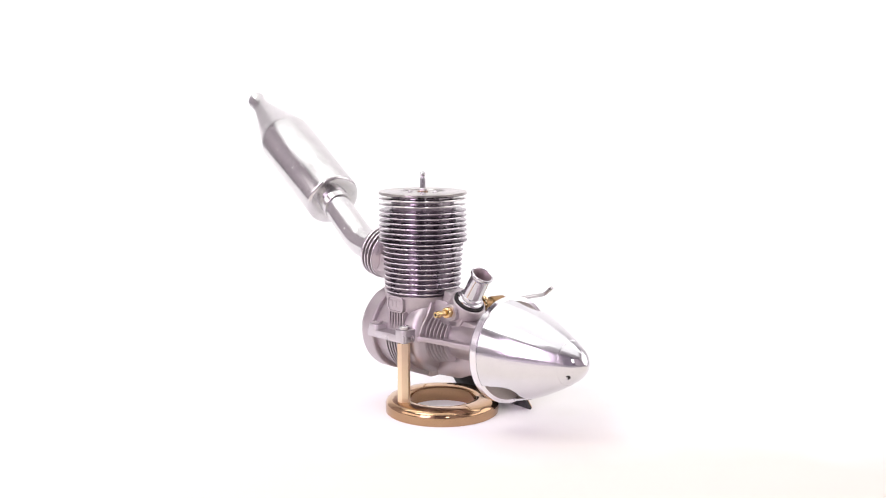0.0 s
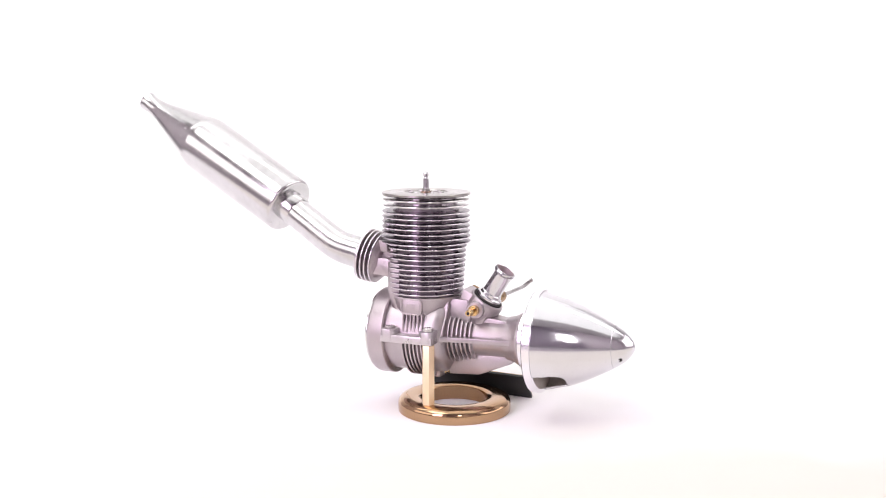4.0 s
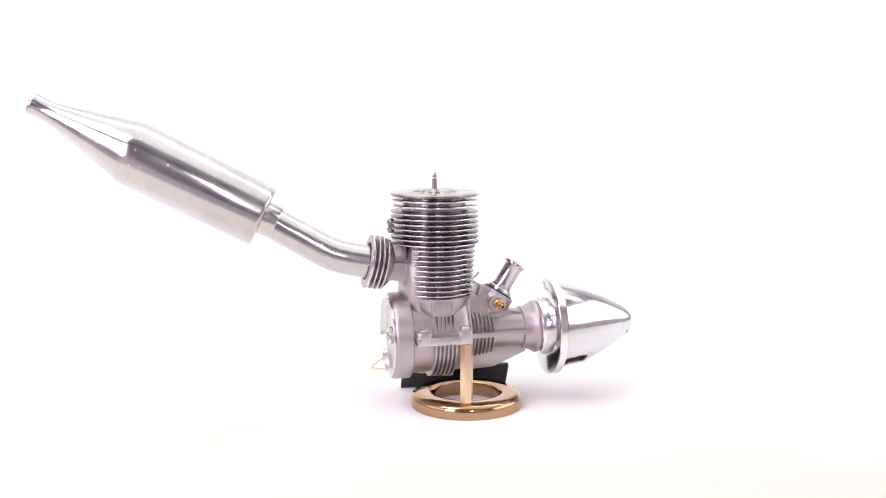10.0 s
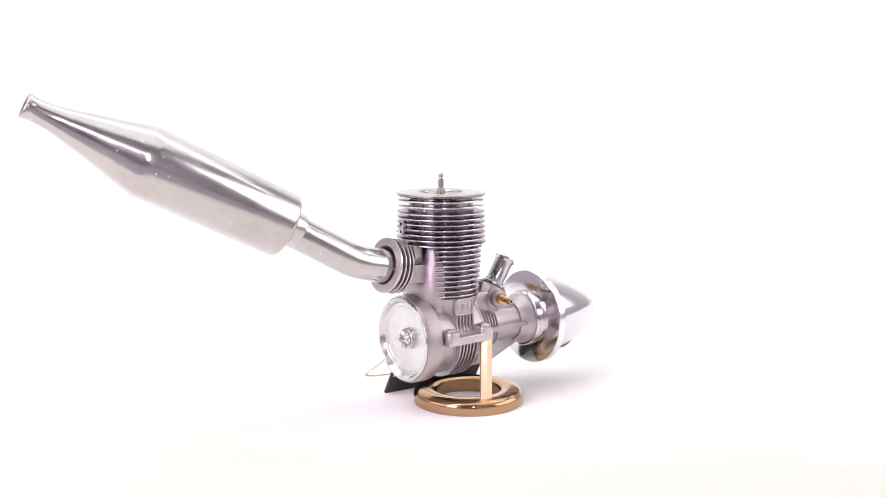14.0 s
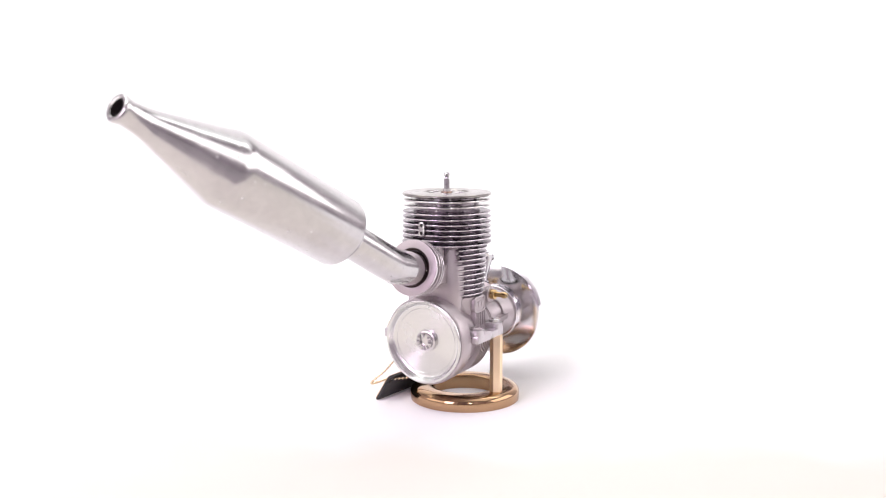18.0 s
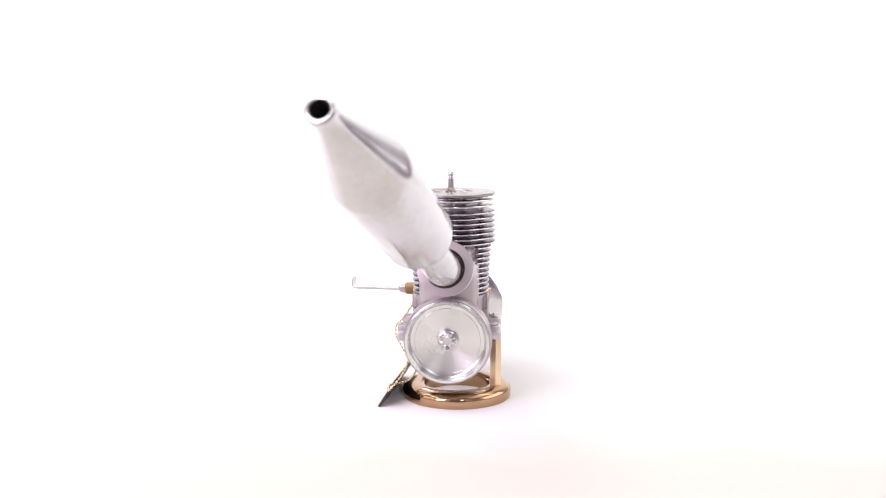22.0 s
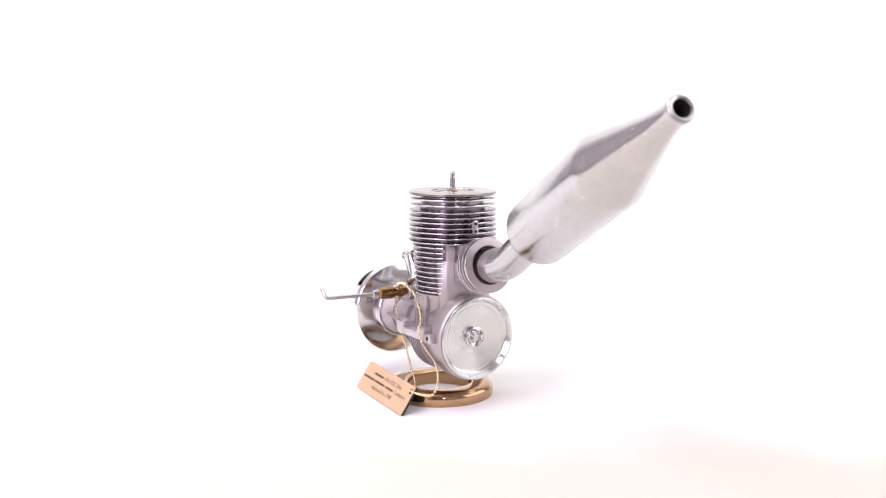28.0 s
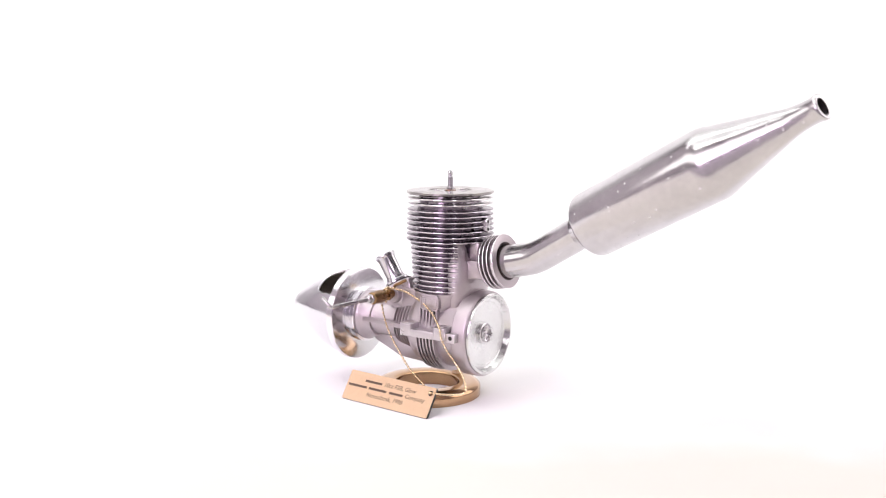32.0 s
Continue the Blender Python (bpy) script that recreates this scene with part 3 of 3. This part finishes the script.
def build_spinner():
    part("prop_driver", lathe([(52.6, 0), (52.6, 12.8), (52.8, 14.3), (53.2, 14.7), (54.9, 14.7), (55.1, 14.3), (55.5, 14.3), (55.7, 14.7), (57.2, 14.7), (57.3, 0)], SHAFT, 96), POLISHED, engine, "bright turned propeller driver washer")
    spin = part("spinner", lathe([(58.5, 6), (58.5, 24.6), (58.9, 25.0), (62.3, 25.0), (62.5, 24.7), (62.5, 6)], SHAFT, 128), POLISHED, engine, "large polished aluminium propeller spinner")
    part("rear_cone", lathe([(56.9, 14), (57.0, 15.6), (57.3, 18), (57.7, 21), (58.2, 23.8), (58.45, 24.7), (58.6, 15)], None, 128), BUFFED, spin, pivot=SHAFT)
    curve = spline([(62.6, 24.6, 0), (67.2, 23.4, 0), (74, 21.3, 0), (81.4, 18.4, 0), (90, 14.3, 0), (97.7, 10.0, 0), (102.6, 6.6, 0), (105.4, 3.3, 0), (106.5, 0.9, 0)], 140)
    base = [(p.x, p.y) for p in curve if p.x < 97.5]
    after = [p for p in curve if p.x >= 97.5][0]
    base.append((97.5, base[-1][1] + (after.y - base[-1][1]) * (97.5 - base[-1][0]) / (after.x - base[-1][0])))
    cap = [(97.2, base[-1][1] - 0.6), (97.54, base[-1][1] - 0.05)] + [(p.x, p.y) for p in curve if p.x >= 97.8] + [(106.7, 0)]
    mid = radians(243)
    w = radians(30)

    def cut(i, a):
        a2 = a
        for c in (mid, mid - math.pi):
            off = abs((a2 - c + math.pi) % (2 * math.pi) - math.pi) / w
            if off < 1 and base[i][0] < 62.9 + 13.8 * (1 - off ** 6) ** 0.4:
                return True
        return False
    cone = part("cone", lathe(base, None, 288, skip=cut), (BUFFED, CAVITY_SHADE), spin, "mirror polished spinner shell with two blade openings", pivot=SHAFT)
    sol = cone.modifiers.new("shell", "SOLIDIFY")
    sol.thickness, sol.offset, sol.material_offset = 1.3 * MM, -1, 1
    # Disc added over the backplate so the openings show painted shade.
    part("inner_shade_disc", lathe([(62.56, 6), (62.56, 23.2), (62.5, 23.2)], SHAFT, 64), CAVITY_SHADE, spin)
    part("core", lathe([(62.6, 9), (80, 9), (80, 0)], SHAFT, 48), CAVITY_SHADE, spin)
    part("nose_cap", lathe(cap, None, 96), BUFFED, spin, "pointed nose cap screwed on the spinner", pivot=SHAFT)
    out = Vector((0.55, -0.66, -0.51)).normalized()
    rad = Vector((0, -0.79, -0.61)).normalized()
    spot = Vector((101.0, 0, 39.17)) + rad * 7.75
    # Near-black disc on the cap's surface paints the shade of the bar hole.
    part("tommy_bar_hole_disc", lathe([(0.12, 0), (0.12, 1.15), (-1.0, 1.15)], axis_frame(spot, out), 20), HOLE_SHADE, spin)


def build_pipe():
    tip = Vector((-189.2, 27.8, 152.5))
    start = Vector((-82.6, 7.5, 97.4))
    d = (tip - start).normalized()
    fr = axis_frame(start, d)
    length = (tip - start).length
    body = [(0.2, 7.2), (0.12, 12.8), (0.3, 14.0), (0.7, 14.8), (1.3, 15.2), (2.2, 15.4), (length * 0.555, 16.0), (length * 0.57, 15.9), (length * 0.585, 15.6), (length * 0.60, 15.1), (length * 0.615, 14.5)]
    tail = [(length * 0.88, 6.1), (length * 0.91, 5.5), (length * 0.935, 5.2), (length - 4.6, 5.05), (length - 2.8, 5.2), (length - 1.3, 5.5), (length - 0.4, 5.45), (length + 0.1, 5.0), (length + 0.1, 4.4), (length - 0.2, 3.6), (length - 12, 3.35), (length - 12, 0)]
    pipe = part("tuned_pipe", lathe(body + tail, None, 96), PIPE, engine, "satin polished aluminium tuned exhaust pipe with tapering tail", angle=50, pivot=fr)
    part("pipe_bore", lathe([(length - 11, 0), (length - 11, 3.25), (length - 0.8, 3.42)], fr, 32), HOLE_SHADE, pipe)
    path = spline([(-29, 0.2, 74.3), (-37, 0.3, 75.8), (-44, 0.5, 77.3), (-50, 1.0, 79.0), (-56, 1.9, 81.9), (-65, 3.7, 87.0), (-75, 5.8, 92.7), tuple(start), tuple(start + d * 4)], 64)
    part("header_tube", tube(path, [8.3 - 0.6 * k / 64 for k in range(65)], 40), PIPE, pipe, "bent polished header tube")
    part("header_sleeve", lathe([(-6.5, 7.4), (-6.5, 8.2), (-6.2, 8.4), (-0.2, 8.4), (0.6, 8.7), (1.5, 7)], fr, 48), PIPE, pipe)


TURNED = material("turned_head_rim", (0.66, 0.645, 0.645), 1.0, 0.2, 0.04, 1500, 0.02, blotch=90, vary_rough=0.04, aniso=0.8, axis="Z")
# Polished core; the dark reflections between head fins are put into its colour.
HEADGAP = material("gap_shaded_polished_core", (0.34, 0.31, 0.335), 1.0, 0.08, 0.05, 1500, 0.02, blotch=90, vary_rough=0.03)
SPUN_Z = material("spun_head_face", (0.40, 0.382, 0.365), 1.0, 0.24, 0.04, 1500, 0.02, blotch=70, vary_rough=0.04, aniso=0.8, axis="Z")
build_cylinder()
build_head()
build_crankcase()
build_carburettor()
build_spinner()
build_pipe()


# ---- the stand ----
def build_stand():
    stand = thing("display_stand", "polished bronze ring stand with one upright hexagonal bar", "display stand")
    cx, cy = 16.2, -2.0
    prof = [(0.0, 17.2), (0.0, 27.9), (0.3, 28.2), (4.2, 28.3), (5.4, 27.9), (6.5, 26.9), (7.2, 25.4), (7.5, 23.4), (7.5, 19.0), (7.2, 17.6), (6.6, 16.9), (1, 16.8)]
    part("base_ring", lathe(prof, at_z(cx, cy), 128, closed=True), BRONZE, stand, "heavy polished bronze base ring")
    part("upright_bar", lathe([(6.9, 0), (6.9, 3.2), (36.5, 3.2), (36.88, 3.0), (36.88, 0)], at_z(10.9, -22.6), 6, twist=radians(30)), BRONZEBAR, stand, "hexagonal bronze upright bar")
    return stand


# ---- the name tag on its chain ----
def lettering(name, text, size, frame_, parent, mat, align="CENTER"):
    cu = bpy.data.curves.new(name, "FONT")
    cu.body, cu.size, cu.align_x, cu.shear = text, size, align, 0.2
    cu.extrude = 0.04
    tmp = new(name, cu)
    bpy.context.view_layer.update()
    me = bpy.data.meshes.new_from_object(tmp.evaluated_get(bpy.context.evaluated_depsgraph_get()))
    bpy.data.objects.remove(tmp)
    me.transform(TO_WORLD @ frame_)
    me.materials.append(mat)
    ob = new(name, me)
    ob.parent = parent
    return ob


def build_tag():
    tag = thing("name_tag", "copper tan name plate with dark lettering leaning on the bronze ring", "name tag")
    ex = Vector((-56.4, 4.5, 0)).normalized()
    up = Vector((-0.6, -8.4, 13.3))
    up = (up - ex * up.dot(ex)).normalized()
    out = ex.cross(up)
    fr = Matrix((ex, up, out)).transposed().to_4x4()
    fr.translation = Vector((18.0, 33.9, 0.35))
    # front skin in tan over a black core, with a hole at one corner
    hole = (26.2, 12.6)

    def plate(z0, z1, grow):
        b = bmesh.new()
        w, h = 28.7 + grow, 7.9 + grow
        outer = [(x, y + 7.9) for x, y in rounded_rect(w, h, 0.9, 4)]
        inner = [(hole[0] + 1.45 * math.cos(2 * math.pi * k / 24), hole[1] + 1.45 * math.sin(2 * math.pi * k / 24)) for k in range(24)]
        # two halves so that the hole goes through
        faces = []
        lay = {}
        for z in (z0, z1):
            lay[z] = ([b.verts.new((x, y, z)) for x, y in outer], [b.verts.new((x, y, z)) for x, y in inner])
            eds = []
            for loop in lay[z]:
                eds += [b.edges.new((loop[k], loop[(k + 1) % len(loop)])) for k in range(len(loop))]
            bmesh.ops.triangle_fill(b, edges=eds, use_beauty=True)
        for j in (0, 1):
            l0, l1 = lay[z0][j], lay[z1][j]
            for k in range(len(l0)):
                b.faces.new((l0[k], l0[(k + 1) % len(l0)], l1[(k + 1) % len(l0)], l1[k]))
        b.transform(fr)
        return b
    part("backing", plate(-1.2, 0.0, 0.0), BLACK, tag, "black back of the plate", angle=20)
    face = part("face", plate(0.001, 0.35, -0.05), WOOD, tag, "copper tan engraved face", angle=20)

    def line(x, y, z=0.36):
        return fr @ Matrix.Translation((x, y, z))

    def bar(x0, x1, y0, h):
        part("name_bar", box(x0, x1, y0, y0 + h, 0.36, 0.42, 0, frame_=fr), INK, face, smooth=False)
    bar(-17.0, -5.6, 10.9, 1.2)
    lettering("lettering", "10cc F2B, Glow", 3.3, line(-4.2, 10.6), face, INK, "LEFT")
    for x0, x1 in ((-27.4, -14.6), (-13.2, -1.2), (0.8, 9.8)):
        bar(x0, x1, 7.5, 1.2)
    lettering("lettering", "Company", 3.3, line(11.2, 7.2), face, INK, "LEFT")
    lettering("lettering", "Novosibirsk, 1998", 3.3, line(-1.2, 3.6), face, INK)
    # ball chain: two strands from the needle valve to the hole
    hp = fr @ Vector((hole[0], hole[1], 0.9))
    a = [(30.4, 12.6, 57.4), (24, 13.0, 57.3), (15.5, 14.6, 56.2), (5, 18.0, 53.4), (-3, 20.8, 49.4), (-8, 23.4, 45.6), (-11.6, 26.3, 43.0), (-13.0, 26.4, 38), (-14.0, 23.2, 32), (-16.6, 20.2, 26), (-23.0, 22.6, 20), (-27.6, 27.6, 14.6), (-20, 29.4, 12.4), tuple(hp)]
    c = [tuple(hp), (1, 21.5, 11.6), (13.7, 17.0, 17.8), (22, 15.0, 25.6), (28, 14.8, 34), (30.8, 15.2, 41.5), (32.2, 15.6, 48.6), (32.4, 15.2, 53), (31.5, 14.0, 56.6), (30.4, 12.6, 57.6)]
    loop = [(30.4, 12.6, 57.4), (29.5, 15.2, 57.2), (28.6, 16.4, 53.8), (29.6, 15.4, 50.6), (31.6, 13.6, 51.4), (32.2, 12.8, 55.2), (30.4, 12.6, 57.6)]
    ico = bmesh.new()
    bmesh.ops.create_icosphere(ico, subdivisions=1, radius=0.76)
    verts = [v.co.copy() for v in ico.verts]
    faces = [[v.index for v in f.verts] for f in ico.faces]
    ico.free()
    b = bmesh.new()
    for strand in (a, c, loop):
        pts = spline(strand, 400)
        run, last = 0.0, None
        for p in pts:
            if last is not None:
                run += (p - last).length
            if last is None or run >= 1.75:
                vs = [b.verts.new(p + q) for q in verts]
                for f in faces:
                    b.faces.new([vs[i] for i in f])
                run = 0.0
            last = p
        tube(spline(strand, 90), 0.22, 6, b)
    part("ball_chain", b, GOLD, tag, "gilt ball chain looped round the needle valve", angle=60)
    return tag


stand = build_stand()
tag = build_tag()


# ---- the turntable's slow turn ----
def motions():
    rows = [(2.0 * k, pose(0, 0, 0, 0, 0, -77.296 + 6.0033 * 2.0 * k)) for k in range(17)]
    for ob in (engine, stand, tag):
        walk(ob, rows)


motions()
